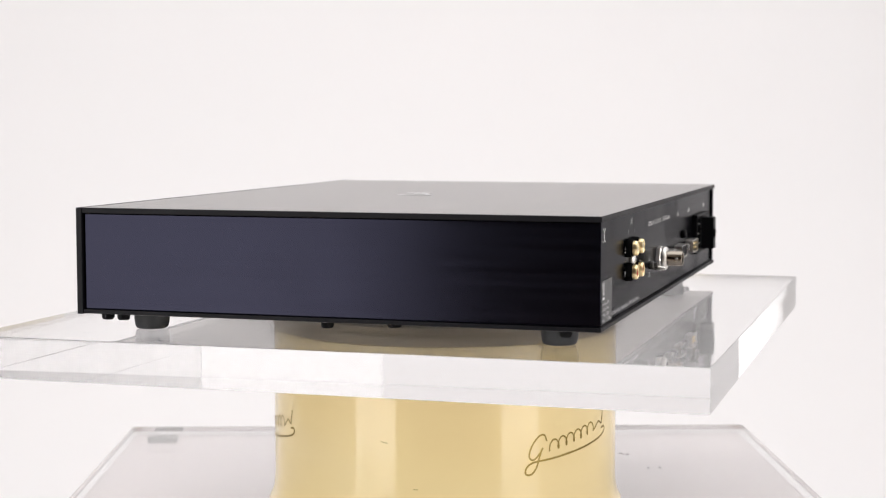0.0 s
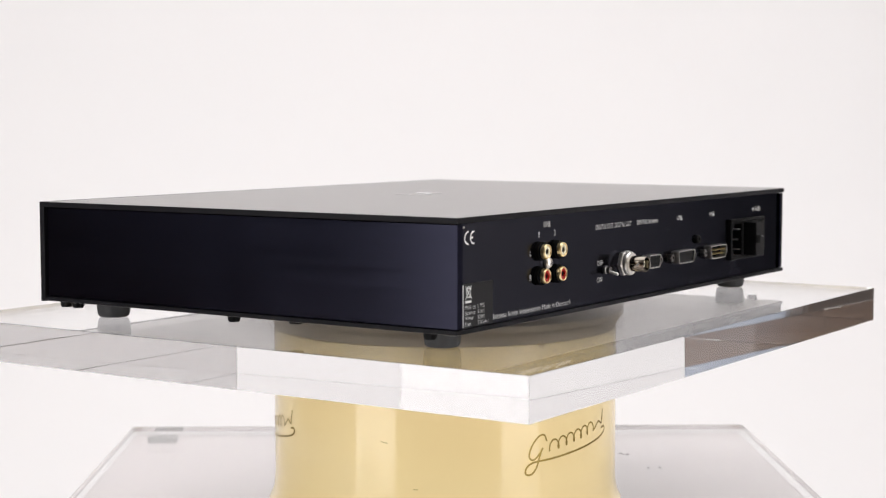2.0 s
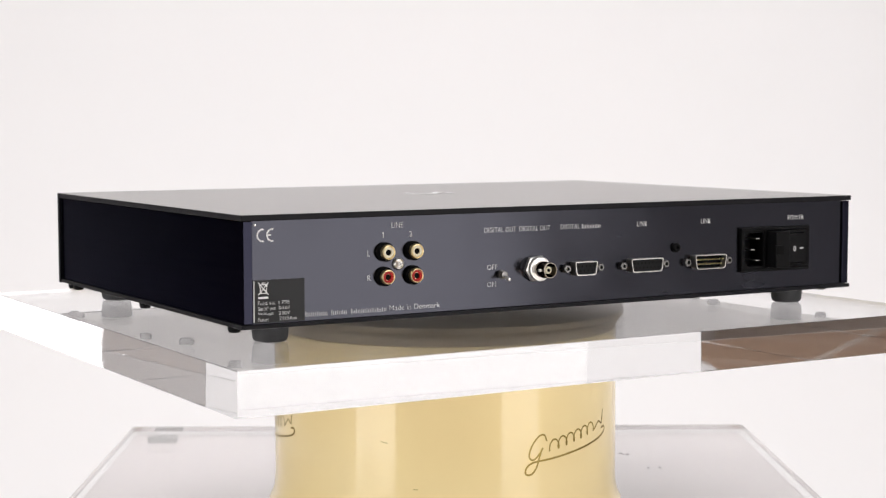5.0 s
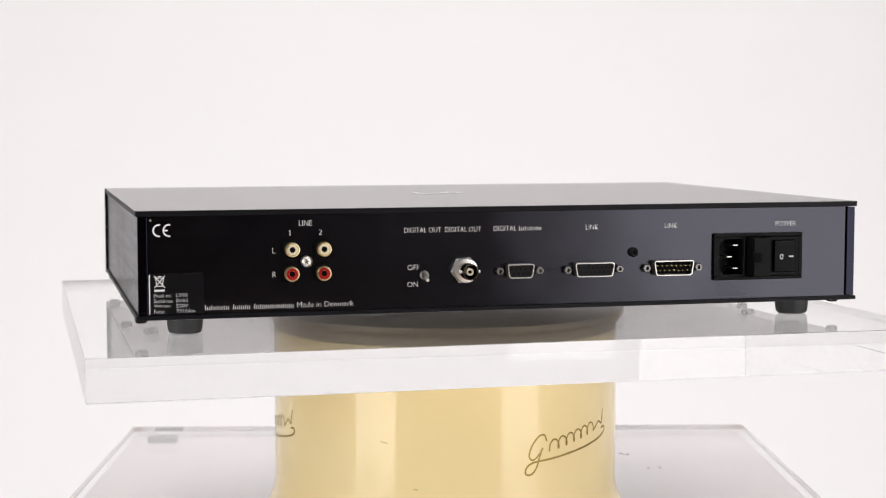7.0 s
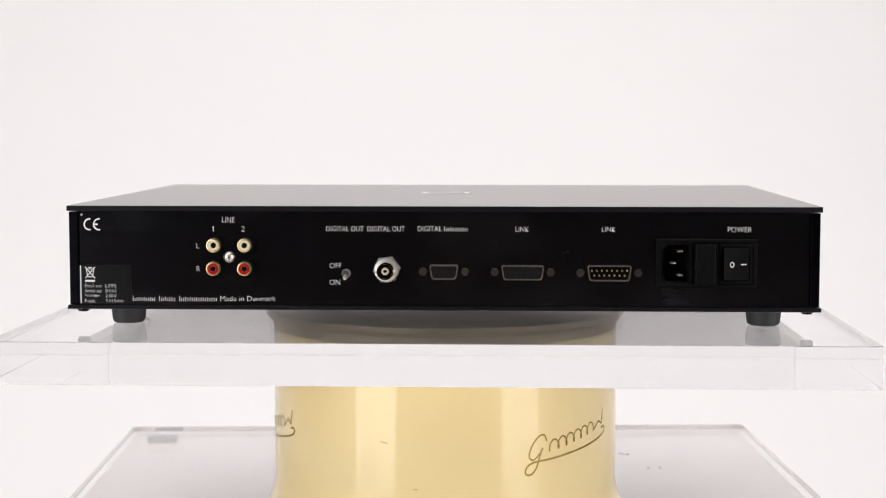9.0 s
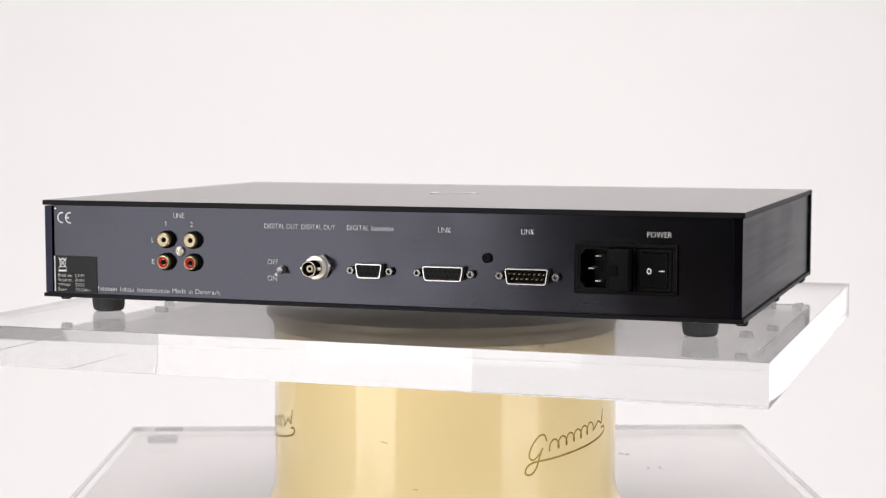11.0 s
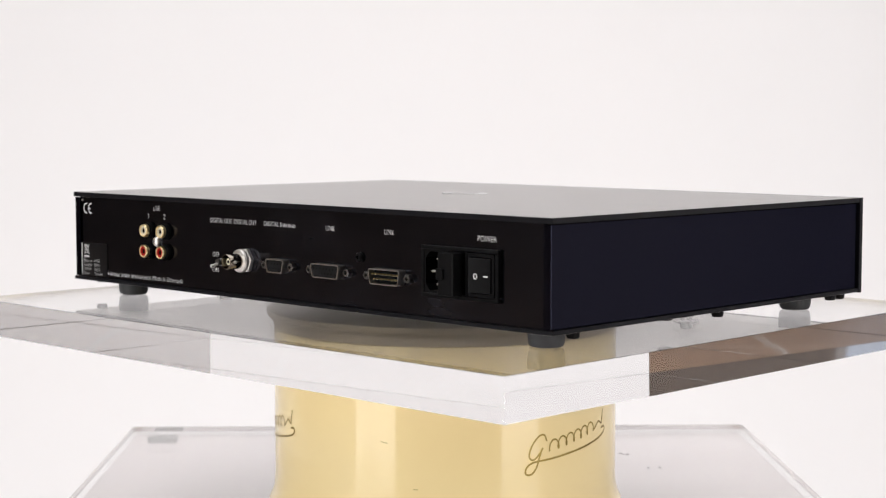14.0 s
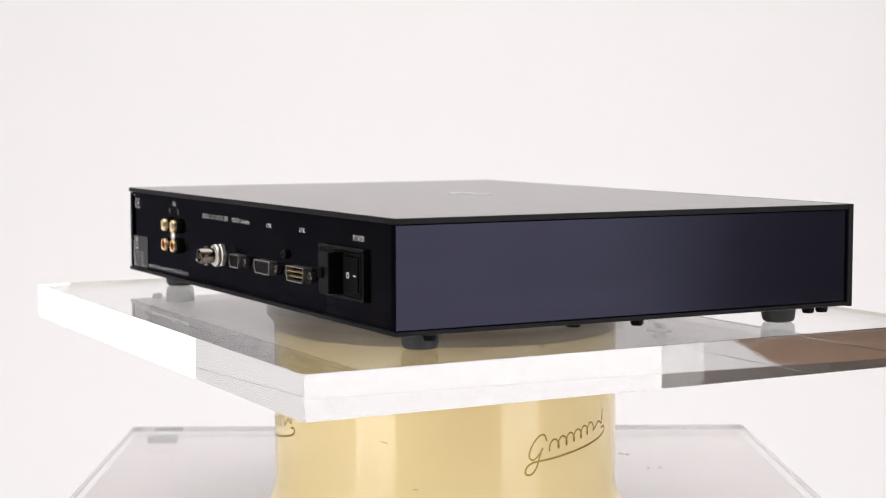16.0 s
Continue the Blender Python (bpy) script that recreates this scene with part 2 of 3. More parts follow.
def paper_backdrop():
    """A sheet of white paper that lies on the floor and sweeps up the wall."""
    line = [(-0.9 + 0.1 * k, 0.004) for k in range(15)]
    line += [(0.5 + 1.4 * math.sin(radians(a)), 1.404 - 1.4 * math.cos(radians(a))) for a in range(3, 91, 3)]
    line += [(1.9, 1.6), (1.9, 1.8), (1.9, 2.1), (1.9, 2.5)]
    bm, rows = bmesh.new(), []
    for i, (y, z) in enumerate(line):
        (ya, za), (yb, zb) = line[max(i - 1, 0)], line[min(i + 1, len(line) - 1)]
        d = Vector((yb - ya, zb - za)).normalized() * 0.0012
        rows.append([bm.verts.new(c) for c in ((-2.0, y, z), (1.76, y, z), (1.76, y + d.y, z - d.x), (-2.0, y + d.y, z - d.x))])
    for a, b in zip(rows, rows[1:]):
        for k in range(4):
            bm.faces.new((a[k], a[(k + 1) % 4], b[(k + 1) % 4], b[k]))
    bm.faces.new(rows[0])
    bm.faces.new(rows[-1])
    ob = part("backdrop", bm, PAPER, None, "white seamless paper backdrop sweeping up the wall", smooth=True)
    tagged(ob, kind="structure", category="backdrop")


def floor_tiles(floor):
    size = 0.5
    bm = box(-size / 2 + 0.009, size / 2 - 0.009, -size / 2 + 0.009, size / 2 - 0.009, -0.010, 0.0, 0.001, segments=1)
    first = part("tile", bm, TILE, floor)
    spots = [(-4.72 + size / 2 + i * size, -4.48 + size / 2 + j * size) for i in range(13) for j in range(13)]
    for k, (x, y) in enumerate(spots):
        if k == 0:
            first.location = (x, y, 0)
        else:
            ob = new("tile", first.data)
            ob.parent, ob.location = floor, (x, y, 0)


# ---- the stand ----
BASE = TOP - 0.133
ASKEW = radians(1.2)                # the slab and its plinth stand slightly askew


def plinth():
    root = thing("plinth", "light grey painted plinth under a clear acrylic slab", "plinth")
    root.rotation_euler[2] = ASKEW
    part("body", box(-0.256, 0.256, -0.256, 0.268, 0.0, BASE - 0.0295, 0.003), PLINTH, root)


def acrylic_slab():
    ob = part("acrylic_slab", box(-0.2548, 0.2548, -0.2548, 0.2543, BASE - 0.024, BASE, 0.0003), ACRYLIC, None,
              "thick clear acrylic slab lying under a brass drum")
    tagged(ob, category="slab")
    ob.rotation_euler[2] = ASKEW
    ob.visible_shadow = False
    for x, y in ((-0.2275, 0.236), (0.222, -0.215), (-0.222, -0.215)):
        part("rubber_foot", box(x - 0.0118, x + 0.0118, y - 0.005, y + 0.005, BASE - 0.0295, BASE - 0.0242, 0.001), PAD, ob, "dark grey rubber pad")


def on_drum(turn, radius=0.11535):
    def place(u, v):
        a = radians(turn) + u / radius
        return (radius * math.sin(a), -radius * math.cos(a), BASE + v)
    return place


def brass_drum():
    root = thing("brass_drum", "polished brass drum with engraved script, on an acrylic slab", "drum")
    low, high = BASE + 0.0005, TOP - 0.0241
    profile = [(0, low), (0.1185, low), (0.1192, low + 0.001), (0.1188, low + 0.0025), (0.1173, low + 0.0055),
               (0.1161, low + 0.0095), (0.1154, low + 0.015), (0.1152, low + 0.021), (0.1152, low + 0.0225), (0.1152, high - 0.0140), (0.1152, high - 0.0125),
               (0.1146, high - 0.0121), (0, high - 0.0121)]
    part("body", lathe(profile, pose(0, 0, 0), segments=160), BRASS, root, smooth=True)
    ring = [(0, high - 0.0120), (0.1148, high - 0.0120), (0.1154, high - 0.0095), (0.1164, high - 0.0066), (0.1186, high - 0.0048), (0.1196, high - 0.0040),
            (0.1199, high - 0.0030), (0.1199, high - 0.0004), (0.1194, high), (0, high)]
    part("top_disc", lathe(ring, pose(0, 0, 0), segments=128), DISC, root, "dusty top disc with a flared rim, shade put into its colour", smooth=True)
    a = radians(30.8)
    part("side_screw", lathe([(0.0022, 0), (0.0022, 0.0006), (0.0014, 0.0008), (0.0012, 0.0002), (0, 0.0002)],
                             pose(0.1151 * math.sin(a), -0.1151 * math.cos(a), TOP - 0.0366) @ pose(0, 0, 0, 0, 0, 30.8) @ pose(0, 0, 0, 90), segments=16), ENGRAVING, root)
    # an engraved maker's mark, drawn as a plain flourish
    wave = [(-0.0345, 0.0565), (-0.0365, 0.0605), (-0.0405, 0.0600), (-0.0455, 0.0545), (-0.0475, 0.0480), (-0.0445, 0.0455), (-0.0400, 0.0490),
            (-0.0375, 0.0525)]
    loops = []
    for k in range(73):                       # six leaning pen loops and an upstroke
        p = 2 * math.pi * k / 12
        loops.append((-0.0320 + 0.0069 * k / 12 - 0.0018 * math.sin(p), 0.0531 + 0.00125 * k / 12 - 0.0033 * math.cos(p)))
    loops += [(0.0120, 0.0590), (0.0165, 0.0625), (0.0205, 0.0605), (0.0215, 0.0640), (0.0230, 0.0695)]
    under = [(-0.0380, 0.0520), (-0.0400, 0.0470), (-0.0425, 0.0400), (-0.0465, 0.0365), (-0.0500, 0.0375), (-0.0490, 0.0415), (-0.0440, 0.0440),
             (-0.0320, 0.0450), (-0.0150, 0.0468), (0.0050, 0.0495), (0.0200, 0.0525), (0.0255, 0.0555), (0.0245, 0.0580), (0.0205, 0.0575)]
    for turn in (50.3, -69.7, 170.3):
        bm = bmesh.new()
        for line, width in ((wave, 0.0011), (loops, 0.0010), (under, 0.0012)):
            ribbon(smooth_line(line), width, on_drum(turn), bm)
        part("engraving", bm, ENGRAVING, root, "dark engraved flourish")
    for turn, line in ((-19.0, [(-0.0022, 0.0588), (0.0004, 0.0579), (0.0016, 0.0581), (0.0022, 0.0572)]), (-9.2, [(-0.0012, 0.0300), (0.0010, 0.0296), (0.0016, 0.0300)])):
        part("scratch", ribbon(line, 0.00035, on_drum(turn)), ENGRAVING, root, "short dark scratch")


def crumbs():
    """Small dark flecks that lie on the base plate."""
    rng, bm = random.Random(4), bmesh.new()
    for x, y in ((0.1344, 0.1395), (0.1392, 0.1353), (0.1491, 0.0865), (0.1581, 0.0885), (0.1362, 0.1360)):
        q = 0.0006 + 0.0008 * rng.random()
        made = bmesh.ops.create_icosphere(bm, subdivisions=1, radius=q)["verts"]
        for v in made:
            v.co = Vector((x + v.co.x * 1.6, y + v.co.y, BASE + q * 0.5 + v.co.z * 0.5))
    tagged(part("crumbs", bm, PAD, None, "small dark crumbs lying on the clear slab"), category="crumbs", kind="stuff")


def acrylic_plate():
    root = part("acrylic_plate", box(-0.2466, 0.2466, -0.2118, 0.2110, -0.0238, 0, 0.0002), ACRYLIC, None,
                "thick clear acrylic turning plate with polished edges")
    tagged(root, category="plate")
    root.data.materials.append(ACRYLIC_EDGE)
    for f in root.data.polygons:
        f.material_index = 0 if abs(f.normal.z) > 0.5 else 1
    root.visible_shadow = False
    return root


# ---- the player ----
X0, X1, Y0, Y1, Z0, Z1 = -0.2161, 0.2239, -0.1505, 0.1561, 0.0112, 0.0722
REAR = -0.1485
OUT = pose(0, 0, 0, 90)            # turns z into -y


def outward(x, z, y=REAR):
    return pose(x, y, z) @ OUT


def phono_socket(root, x, z, colour):
    t = outward(x, z)
    ob = part("phono_socket", lathe([(0, 0), (0.0043, 0), (0.0043, 0.0043), (0.0042, 0.0051), (0.0039, 0.0057), (0.0036, 0.0058),
                                     (0.0033, 0.0053), (0.0032, 0.0044), (0, 0.0044)], t, segments=28), GOLD, root, "gold-plated phono socket", smooth=True)
    part("washer", lathe([(0.0043, 0.0), (0.0054, 0.0), (0.0054, 0.0021), (0.0049, 0.0023), (0.0049, 0.0031), (0.0043, 0.0031)], t, segments=28), DARK, ob, smooth=True)
    # a black disc across the hole gives the bore its shade
    part("bore_shade", lathe([(0.0016, 0.0046), (0, 0.0046)], t, segments=16), DARK, ob)
    part("insert", lathe([(0.0032, 0.0043), (0.0031, 0.0052), (0.0019, 0.0053), (0.0017, 0.0047), (0.0017, 0.0030), (0, 0.0030)], t, segments=24), colour, ob,
         smooth=True)


def screw(root, x, z, r, mat, tall=0.0018, name="screw", y=REAR):
    t = outward(x, z, y)
    ob = part(name, lathe([(r, 0), (r, tall * 0.6), (r * 0.75, tall), (r * 0.42, tall), (r * 0.36, tall * 0.45), (0, tall * 0.45)], t, segments=20), mat, root,
              smooth=True)
    return ob


def jack_post(root, x, z):
    t = outward(x, z)
    bm = lathe([(0.0026, 0), (0.0026, 0.0030), (0.0022, 0.0036), (0.0013, 0.0036), (0.0012, 0.0015), (0, 0.0015)], t, segments=6)
    part("jack_post", bm, STEEL, root, "dull steel hexagonal jack post")


def d_socket(root, x0, x1, z0, z1, pins, male):
    cx, slant, y = (x0 + x1) / 2, 0.0013, REAR
    ob = part("d_socket", prism(rounded([(x0, z1), (x1, z1), (x1 - slant, z0), (x0 + slant, z0)], 0.0016),
                                y - 0.0055, y, inner=rounded([(x0 + 0.00055, z1 - 0.00055), (x1 - 0.00055, z1 - 0.00055), (x1 - slant - 0.00055, z0 + 0.00055),
                                                              (x0 + slant + 0.00055, z0 + 0.00055)], 0.0013)), SHELL, root, "nickel-plated data socket shell")
    deep = y - 0.0012 if male else y - 0.0050
    part("insert", prism(rounded([(x0 + 0.0008, z1 - 0.0008), (x1 - 0.0008, z1 - 0.0008), (x1 - slant - 0.0008, z0 + 0.0008), (x0 + slant + 0.0008, z0 + 0.0008)], 0.0012),
                         deep, y), INSERT if not male else DARK, ob)
    pitch = (x1 - x0 - 0.0052) / (pins[0] - 1)
    for count, z in ((pins[0], (z0 + z1) / 2 + 0.0014), (pins[1], (z0 + z1) / 2 - 0.0014)):
        for k in range(count):
            t = outward(cx + (k - (count - 1) / 2) * pitch, z, deep)
            if male:
                part("pin", lathe([(0.0005, 0), (0.0005, 0.0032), (0.0003, 0.0036), (0, 0.0037)], t, segments=8), GOLD, ob)
            else:
                # flat black disc on the solid insert, painted shade of a hole
                part("pin_hole_shade", lathe([(0.0006, 0.0001), (0, 0.0001)], t, segments=8), DARK, ob)
    return ob


def bnc_socket(root, x, z):
    t = outward(x, z)
    ob = part("bnc_socket", lathe([(0.0048, 0.003), (0.0048, 0.0155), (0.0045, 0.016), (0.0041, 0.016), (0.0040, 0.0155), (0.0040, 0.007), (0, 0.007)],
                                  t, segments=32), POLISHED, root, "polished round bayonet socket on a nickel nut", smooth=True)
    part("nut", lathe([(0, 0), (0.0080, 0), (0.0082, 0.0006), (0.0082, 0.0024), (0.0074, 0.0034), (0.0050, 0.0034)], t, segments=6, start=0.12), CHROME, ob)
    part("collar", lathe([(0.0048, 0.0034), (0.0072, 0.0034), (0.0074, 0.0040), (0.0073, 0.0054), (0.0068, 0.0062), (0.0048, 0.0066)], t, segments=32), CHROME, ob,
         "pale nickel collar", smooth=True)
    # the barrel's bottom is blacked out as deep shade
    part("bore_shade", lathe([(0.0039, 0.0072), (0.0039, 0.0074), (0, 0.0074)], t, segments=24), DARK, ob)
    part("insulator", lathe([(0.0022, 0.007), (0.0022, 0.0138), (0.0020, 0.0140), (0.0011, 0.0140), (0.0010, 0.0125), (0, 0.0125)], t, segments=20), IVORY, ob, smooth=True)
    part("contact", lathe([(0.0009, 0.0125), (0.0009, 0.0142), (0.0005, 0.0142), (0.0005, 0.0128), (0, 0.0128)], t, segments=10), DARK, ob)
    for s in (-1, 1):
        part("lug", lathe([(0.0009, 0.0045), (0.0009, 0.0062), (0, 0.0062)], t @ pose(0, 0, 0.0128, 0, 90 * s, 0), segments=10), CHROME, ob)


def toggle_switch(root, x, z):
    t = outward(x, z)
    ob = part("toggle_switch", lathe([(0.0026, 0), (0.0026, 0.0016), (0.0021, 0.002), (0.0021, 0.0042), (0.0014, 0.0044), (0, 0.0040)], t, segments=20), STEEL, root,
              "small steel toggle switch", smooth=True)
    part("lever", lathe([(0, 0.002), (0.0008, 0.003), (0.0011, 0.0085), (0.0009, 0.0094), (0, 0.0097)], t @ pose(0, 0, 0, 14, 0, 0), segments=12), CHROME, ob, smooth=True)


def power_inlet(root):
    x0, x1, z0, z1 = 0.1287, 0.1869, 0.0252, 0.0536
    f, floor_y = REAR - 0.0026, REAR + 0.010   # front face of the frame, bottom of its wells
    ob = part("power_inlet", box(x0, x1, floor_y, floor_y + 0.002, z0, z1), PLASTIC, root, "black mains inlet with fuse drawer and switch")
    for a in ((x0, x1, z1 - 0.0022, z1), (x0, x1, z0, z0 + 0.0022), (x0, x0 + 0.0026, z0 + 0.0022, z1 - 0.0022), (x1 - 0.0026, x1, z0 + 0.0022, z1 - 0.0022),
              (0.1480, 0.1500, z0 + 0.0022, z1 - 0.0022), (0.1622, 0.1645, z0 + 0.0022, z1 - 0.0022)):
        part("frame", box(a[0], a[1], f, floor_y, a[2], a[3], 0.0004, segments=1), PLASTIC, ob)
    # the three-pin well with its cut corners
    well = [(0.1313, z1 - 0.0065), (0.1313, z1 - 0.0022), (0.1480, z1 - 0.0022), (0.1480, z0 + 0.0022), (0.1313, z0 + 0.0022), (0.1313, z0 + 0.0065)]
    hole = [(0.1322, z1 - 0.0070), (0.1352, z1 - 0.0034), (0.1472, z1 - 0.0034), (0.1472, z0 + 0.0034), (0.1352, z0 + 0.0034), (0.1322, z0 + 0.0070)]
    part("well", prism(well, f + 0.0006, floor_y, inner=hole), PLASTIC, ob)
    for x, z in ((0.1425, z1 - 0.0072), (0.1385, (z0 + z1) / 2), (0.1425, z0 + 0.0072)):
        part("blade", box(x - 0.0016, x + 0.0016, REAR - 0.0025, floor_y, z - 0.0004, z + 0.0004, 0.0002, segments=1), SHELL, ob, "plated contact blade")
    drawer = part("fuse_drawer", box(0.1504, 0.1618, REAR - 0.0115, floor_y, z0 + 0.0026, z1 - 0.0026, 0.0006), PLASTIC, ob)
    part("catch", box(0.1496, 0.1540, REAR - 0.0122, REAR - 0.0105, 0.0362, 0.0425, 0.0004), PLASTIC, drawer)
    # a raised black block imitates the shaded notch; nothing is cut out
    part("notch_shade", box(0.1503, 0.1553, REAR - 0.0126, REAR - 0.0118, 0.0366, 0.0421), DARK, drawer)
    # a bevelled bezel round the rocker, and the rocker itself: a shallow hollow arc
    outer = rounded([(0.1648, 0.0511), (0.1841, 0.0511), (0.1841, 0.0277), (0.1648, 0.0277)], 0.0010)
    inner = rounded([(0.1668, 0.0493), (0.1824, 0.0493), (0.1824, 0.0295), (0.1668, 0.0295)], 0.0012)
    part("bezel", prism(outer, f - 0.0002, f + 0.004, inner=inner), PLASTIC, ob)
    cx, wide, bm = 0.1746, 0.0146, bmesh.new()

    def face(x):
        u = (x - cx) / (wide / 2)
        return f - 0.0014 - 0.0003 * u * u + 0.0009 * u

    rows = []
    for k in range(13):
        x = cx + (k / 12 - 0.5) * wide
        rows.append([bm.verts.new((x, yy, zz)) for zz, yy in ((0.0300, face(x)), (0.0488, face(x)), (0.0488, floor_y), (0.0300, floor_y))])
    for a, b in zip(rows, rows[1:]):
        for i in range(4):
            bm.faces.new((a[i], a[(i + 1) % 4], b[(i + 1) % 4], b[i]))
    bm.faces.new(rows[0])
    bm.faces.new(rows[-1])
    rocker = part("rocker_switch", bm, PLASTIC, ob, "black rocker switch with white marks")
    on_face = lambda u, v: (u, face(u) - 0.0003, v)
    part("off_mark", ribbon([(0.1720 + 0.0010 * math.cos(2 * math.pi * k / 20), 0.0390 + 0.0014 * math.sin(2 * math.pi * k / 20)) for k in range(21)], 0.00062, on_face), PRINT, rocker)
    part("on_mark", ribbon([(0.1772 + 0.00032 * k, 0.0391) for k in range(11)], 0.0007, on_face), PRINT, rocker)


def rating_sticker(root):
    y = REAR - 0.0004
    ob = part("rating_sticker", box(-0.2089, -0.1786, y, REAR, 0.0141, 0.0372, 0.0), STICKER, root, "black rating sticker with white print")
    y -= 0.0002
    for i, (a, b, wa, wb) in enumerate((("Prod. no:", "L795", 0.0100, 0.0063), ("Serial no:", "0161", 0.0103, 0.0062), ("Voltage:", "230V", 0.0090, 0.0066),
                                        ("Fuse:", "T315Am", 0.0060, 0.0104))):
        z = 0.0249 - i * 0.00295
        printed(a, -0.2062, -0.2062 + wa, z, 0.0021, y, ob)
        printed(b, -0.1940, -0.1940 + wb, z, 0.0019, y, ob)
    bm = bmesh.new()
    put = lambda u, v: (-0.2030 + u, y, 0.0326 + v)
    for line in ([(-0.0030, 0.0034), (0.0030, -0.0034)], [(0.0030, 0.0034), (-0.0030, -0.0034)], [(-0.0024, 0.0022), (0.0024, 0.0022)],
                 [(-0.0021, 0.0020), (-0.0015, -0.0024)], [(0.0021, 0.0020), (0.0015, -0.0024)], [(-0.0015, -0.0024), (0.0015, -0.0024)], [(-0.0010, 0.0030), (0.0012, 0.0030)]):
        ribbon(line, 0.0005, put, bm)
    part("bin_sign", bm, PRINT, ob)
    part("solid_bar", box(-0.2061, -0.2002, y, y + 0.0001, 0.0272, 0.0283), PRINT, ob)
    # the glint along the sticker's left edge, painted as a white strip
    part("edge_glint", box(-0.2089, -0.2083, y - 0.0002, y + 0.0001, 0.0146, 0.0368, 0.0), PRINT, ob, "white strip painted as the glint on the sticker's edge")


def approval_mark(root):
    y, z, r, w = REAR - 0.0002, 0.0611, 0.0032, 0.00085
    bm = bmesh.new()
    for cx in (-0.2029, -0.1973):
        ribbon([(cx + r * math.cos(radians(a)), z + r * math.sin(radians(a))) for a in range(80, 281, 10)], w, lambda u, v: (u, y, v), bm)
    ribbon([(-0.2003, z), (-0.1981, z)], w, lambda u, v: (u, y, v), bm)
    part("approval_mark", bm, PRINT, root)


def connector_panel(low, high):
    """The rear sheet with the cut-out for the mains inlet."""
    a, b, c, d = X0 + 0.0070, 0.1289, 0.1867, X1 - 0.0070
    bm = box(a, b, REAR, REAR + 0.003, low, high)
    box(c, d, REAR, REAR + 0.003, low, high, bm=bm)
    box(b, c, REAR, REAR + 0.003, low, 0.0254, bm=bm)
    box(b, c, REAR, REAR + 0.003, 0.0534, high, bm=bm)
    bmesh.ops.remove_doubles(bm, verts=bm.verts, dist=1e-6)
    return bm


def foot(root, x, y):
    t = pose(x, y, 0)
    part("foot", lathe([(0, 0.0003), (0.0078, 0.0003), (0.0090, 0.0008), (0.0098, 0.0022), (0.0103, 0.006), (0.0104, Z0), (0, Z0)], t, segments=40), RUBBER, root,
         "round black rubber foot", smooth=True)


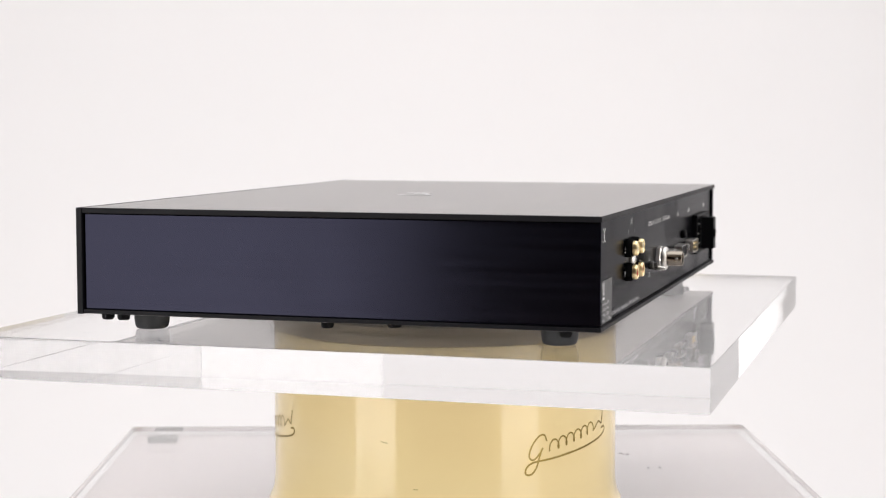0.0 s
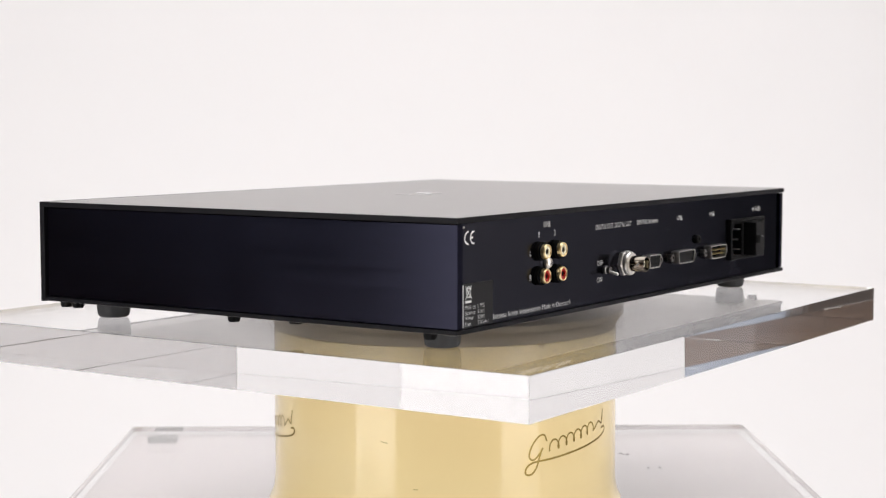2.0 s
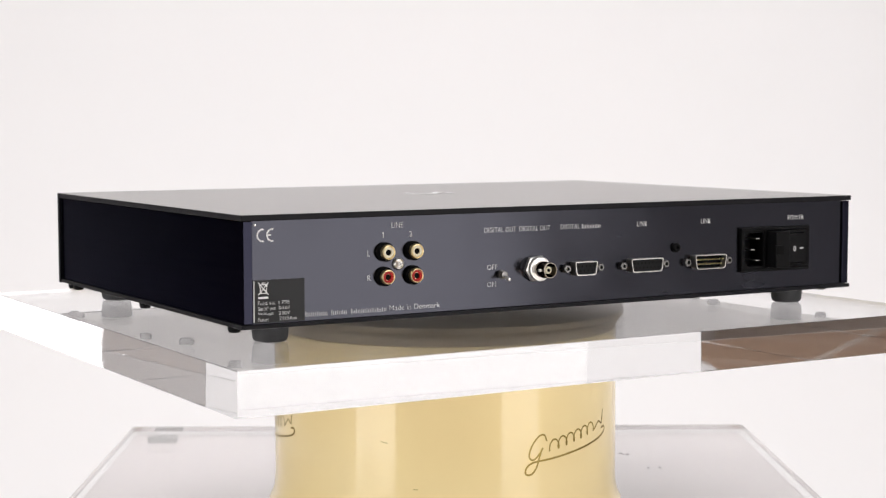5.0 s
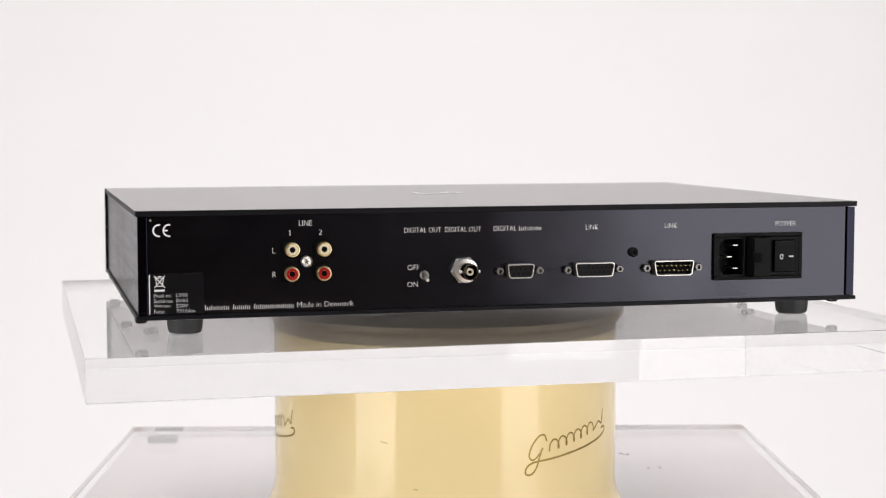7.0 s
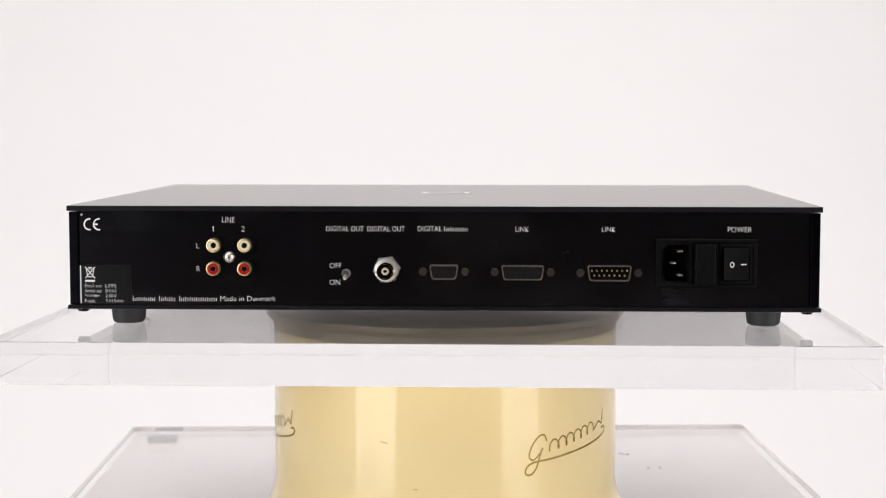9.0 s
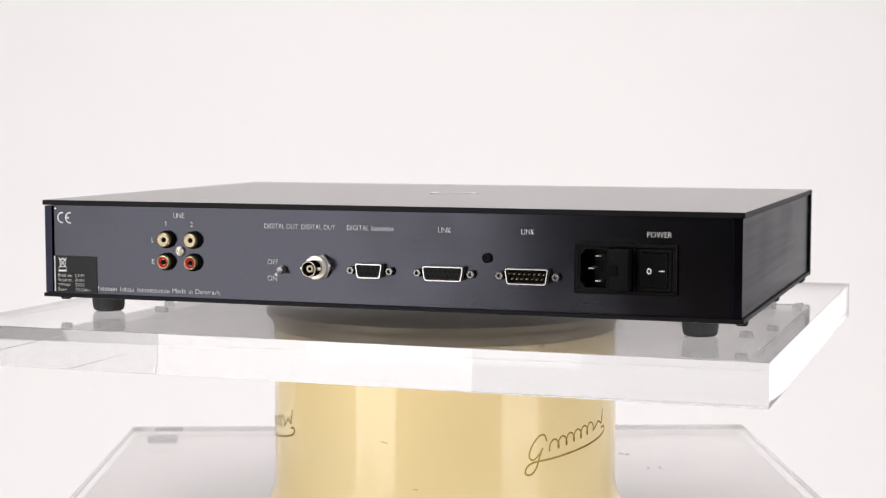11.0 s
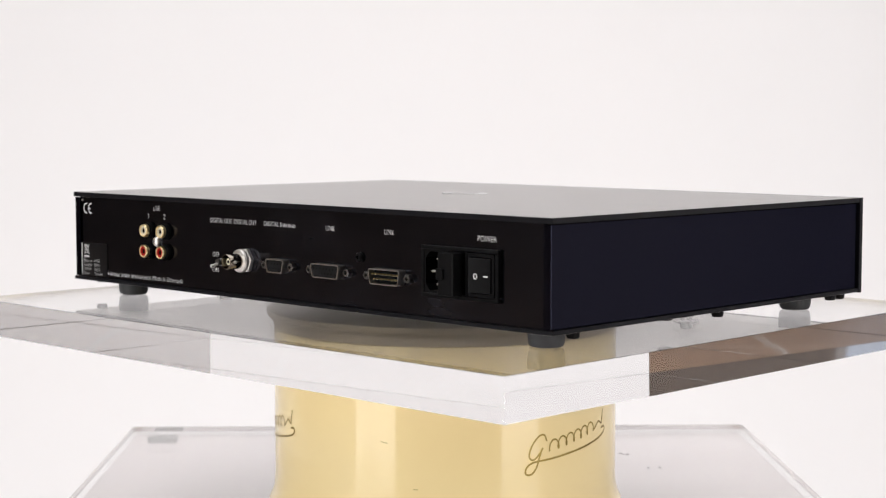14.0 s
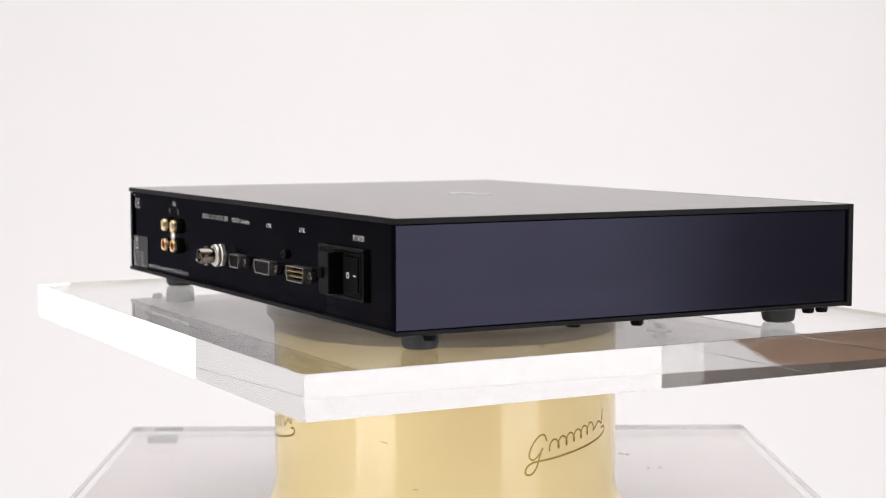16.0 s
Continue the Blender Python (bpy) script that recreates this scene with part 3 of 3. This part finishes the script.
def cd_player():
    root = thing("cd_player", "slim black anodised disc player seen from its connector side", "disc player", (0, 0, TOP))
    lid = part("top_plate", box(X0, X1, Y0, Y1 - 0.0038, Z1 - 0.0032, Z1, 0.0003), TOP_METAL, root, "black top plate with brushed grain")
    lid.data.materials.append(EDGE_METAL)
    for f in lid.data.polygons:
        f.material_index = 0 if abs(f.normal.z) > 0.8 else 1
    base = part("bottom_plate", box(X0, X1, Y0, Y1 - 0.0038, Z0, Z0 + 0.0024, 0.0003), EDGE_METAL, root)
    base.data.materials.append(UNDERSIDE)
    for f in base.data.polygons:
        f.material_index = 1 if f.normal.z < -0.8 else 0
    part("front_panel", box(X0 - 0.0004, X1 + 0.0004, Y1 - 0.0037, Y1, Z0 - 0.0004, Z1, 0.0004), EDGE_METAL, root)
    low, high = Z0 + 0.0028, Z1 - 0.0036
    part("side_panel", box(X0 + 0.0012, X0 + 0.0065, Y0 + 0.0006, Y1 - 0.0050, low, high, 0.0003), BLACK_METAL, root)
    part("side_panel", box(X1 - 0.0065, X1 - 0.0012, Y0 + 0.0006, Y1 - 0.0050, low, high, 0.0003), BLACK_METAL, root)
    part("rear_panel", connector_panel(low - 0.0002, high + 0.0002), REAR_METAL, root, "black connector panel with white print")
    part("chassis", box(X0 + 0.0075, X1 - 0.0075, REAR + 0.0125, Y1 - 0.006, Z0 + 0.0025, Z1 - 0.0034), DARK, root)

    for x, z, c in ((-0.1290, 0.0492, IVORY), (-0.1108, 0.0492, IVORY), (-0.1293, 0.0355, RED), (-0.1110, 0.0355, RED)):
        phono_socket(root, x, z, c)
    t = outward(-0.1204, 0.0421)
    ground = part("earth_screw", lathe([(0.0034, 0), (0.0034, 0.0008), (0.0031, 0.0016), (0.0024, 0.0024), (0.0014, 0.0029), (0.0005, 0.0031), (0, 0.0031)], t, segments=24),
                  CHROME, root, "domed nickel earth screw", smooth=True)
    # two raised dark strips painted as the shade in a cross recess
    for turn in (20, 110):
        part("slot_shade", transformed(box(-0.0014, 0.0014, -0.00025, 0.00025, 0.0026, 0.00325), t @ pose(0, 0, 0, 0, 0, turn)), STEEL, ground)
    toggle_switch(root, -0.0517, 0.0328)
    bnc_socket(root, -0.0278, 0.0352)
    for x0, x1, z0, z1, pins, male in ((-0.0028, 0.0140, 0.0298, 0.0382, (5, 4), False), (0.0390, 0.0639, 0.0296, 0.0380, (8, 7), False),
                                       (0.0888, 0.1144, 0.0292, 0.0382, (8, 7), True)):
        d_socket(root, x0, x1, z0, z1, pins, male)
        jack_post(root, x0 - 0.0038, (z0 + z1) / 2)
        jack_post(root, x1 + 0.0038, (z0 + z1) / 2)
    screw(root, 0.0770, 0.0434, 0.0029, PLASTIC, 0.0025)
    power_inlet(root)
    screw(root, -0.2076, 0.0668, 0.0007, CHROME, 0.0008, "panel_rivet")
    rating_sticker(root)
    approval_mark(root)

    y = REAR - 0.0002
    for words, x0, x1, z, high in (("LINE", -0.1245, -0.1171, 0.0640, 0.0031), ("2", -0.1132, -0.1112, 0.0587, 0.0031),
                                   ("L", -0.1398, -0.1381, 0.0487, 0.0031), ("R", -0.1398, -0.1378, 0.0351, 0.0031), ("DIGITAL OUT", -0.0633, -0.0414, 0.0589, 0.0029),
                                   ("DIGITAL OUT", -0.0391, -0.0173, 0.0589, 0.0029), ("DIGITAL", -0.0097, 0.0042, 0.0590, 0.0029), ("OFF", -0.0614, -0.0545, 0.0373, 0.0030),
                                   ("ON", -0.0615, -0.0553, 0.0275, 0.0030), ("LINK", 0.0472, 0.0550, 0.0589, 0.0029), ("LINK", 0.0973, 0.1051, 0.0590, 0.0029),
                                   ("POWER", 0.1698, 0.1836, 0.0590, 0.0031), ("Made in Denmark", -0.1259, -0.0932, 0.0176, 0.0029)):
        printed(words, x0, x1, z, high, y, root)
    one = ribbon([(-0.1297, 0.0571), (-0.1297, 0.0602)], 0.00042, lambda u, v: (u, y, v))
    part("printed_text", ribbon([(-0.12965, 0.06005), (-0.1304, 0.0595)], 0.00038, lambda u, v: (u, y - 0.00005, v), one), PRINT, root)
    bars([(0.0058, 0.0201, 12)], 0.0590, 0.0029, y, root)
    bars([(-0.1779, -0.1640, 12), (-0.1622, -0.1520, 9), (-0.1502, -0.1273, 21)], 0.0174, 0.0029, y, root)

    for x, yy in ((-0.1866, -0.1218), (0.1950, -0.1213), (-0.1868, 0.1236), (0.1942, 0.1248)):
        foot(root, x, yy)
    for x, yy, w in ((-0.2120, -0.1310, 1), (-0.2115, 0.0040, 1), (-0.2115, 0.1290, 1), (-0.2115, 0.1390, 1), (0.2195, -0.1285, 1), (0.2190, 0.0030, 1),
                     (0.2190, 0.1265, 1), (0.2190, 0.1370, 1), (-0.1990, -0.0310, 1.25), (0.2075, -0.0320, 1.25)):
        part("underside_screw", lathe([(0.0037 * w, Z0), (0.0037 * w, Z0 - 0.0020), (0.0030 * w, Z0 - 0.0034), (0, Z0 - 0.0037)], pose(x, yy, 0), segments=16), PLASTIC, root,
             smooth=True)
    clip = part("cable_clip", lathe([(0, Z0), (0.0040, Z0), (0.0040, Z0 - 0.0030), (0.0085, Z0 - 0.0034), (0.0085, Z0 - 0.0050), (0, Z0 - 0.0050)], pose(0.148, 0.070, 0), segments=24),
                PALE, root, "grey plastic clip with two prongs", smooth=True)
    for dx in (-0.0028, 0.0028):
        part("prong", box(0.148 + dx - 0.0012, 0.148 + dx + 0.0012, 0.068, 0.072, Z0 - 0.0082, Z0 - 0.0050, 0.0004), PALE, clip)
    # the pale maker's emblem on the top plate
    bm = bmesh.new()
    put = lambda u, v: (0.0 + u, 0.0195 + v, Z1 + 0.0002)
    ribbon(smooth_line([(-0.0145, 0.010), (-0.0150, 0.002), (-0.0130, -0.007), (-0.0070, -0.010), (0.0000, -0.006), (0.0060, 0.003), (0.0100, 0.009), (0.0140, 0.004), (0.0145, -0.006)]),
           0.0040, put, bm)
    part("emblem", bm, PRINT, root, "pale printed emblem")
    return root


FLOOR = room()
paper_backdrop()
plinth()
acrylic_slab()
brass_drum()
crumbs()
PLATE = acrylic_plate()
PLAYER = cd_player()
floor_tiles(FLOOR)


def motions():
    for ob in (PLATE, PLAYER):
        walk(ob, [(t, pose(0, 0, TOP, 0, 0, a)) for t, a in TURN])


motions()
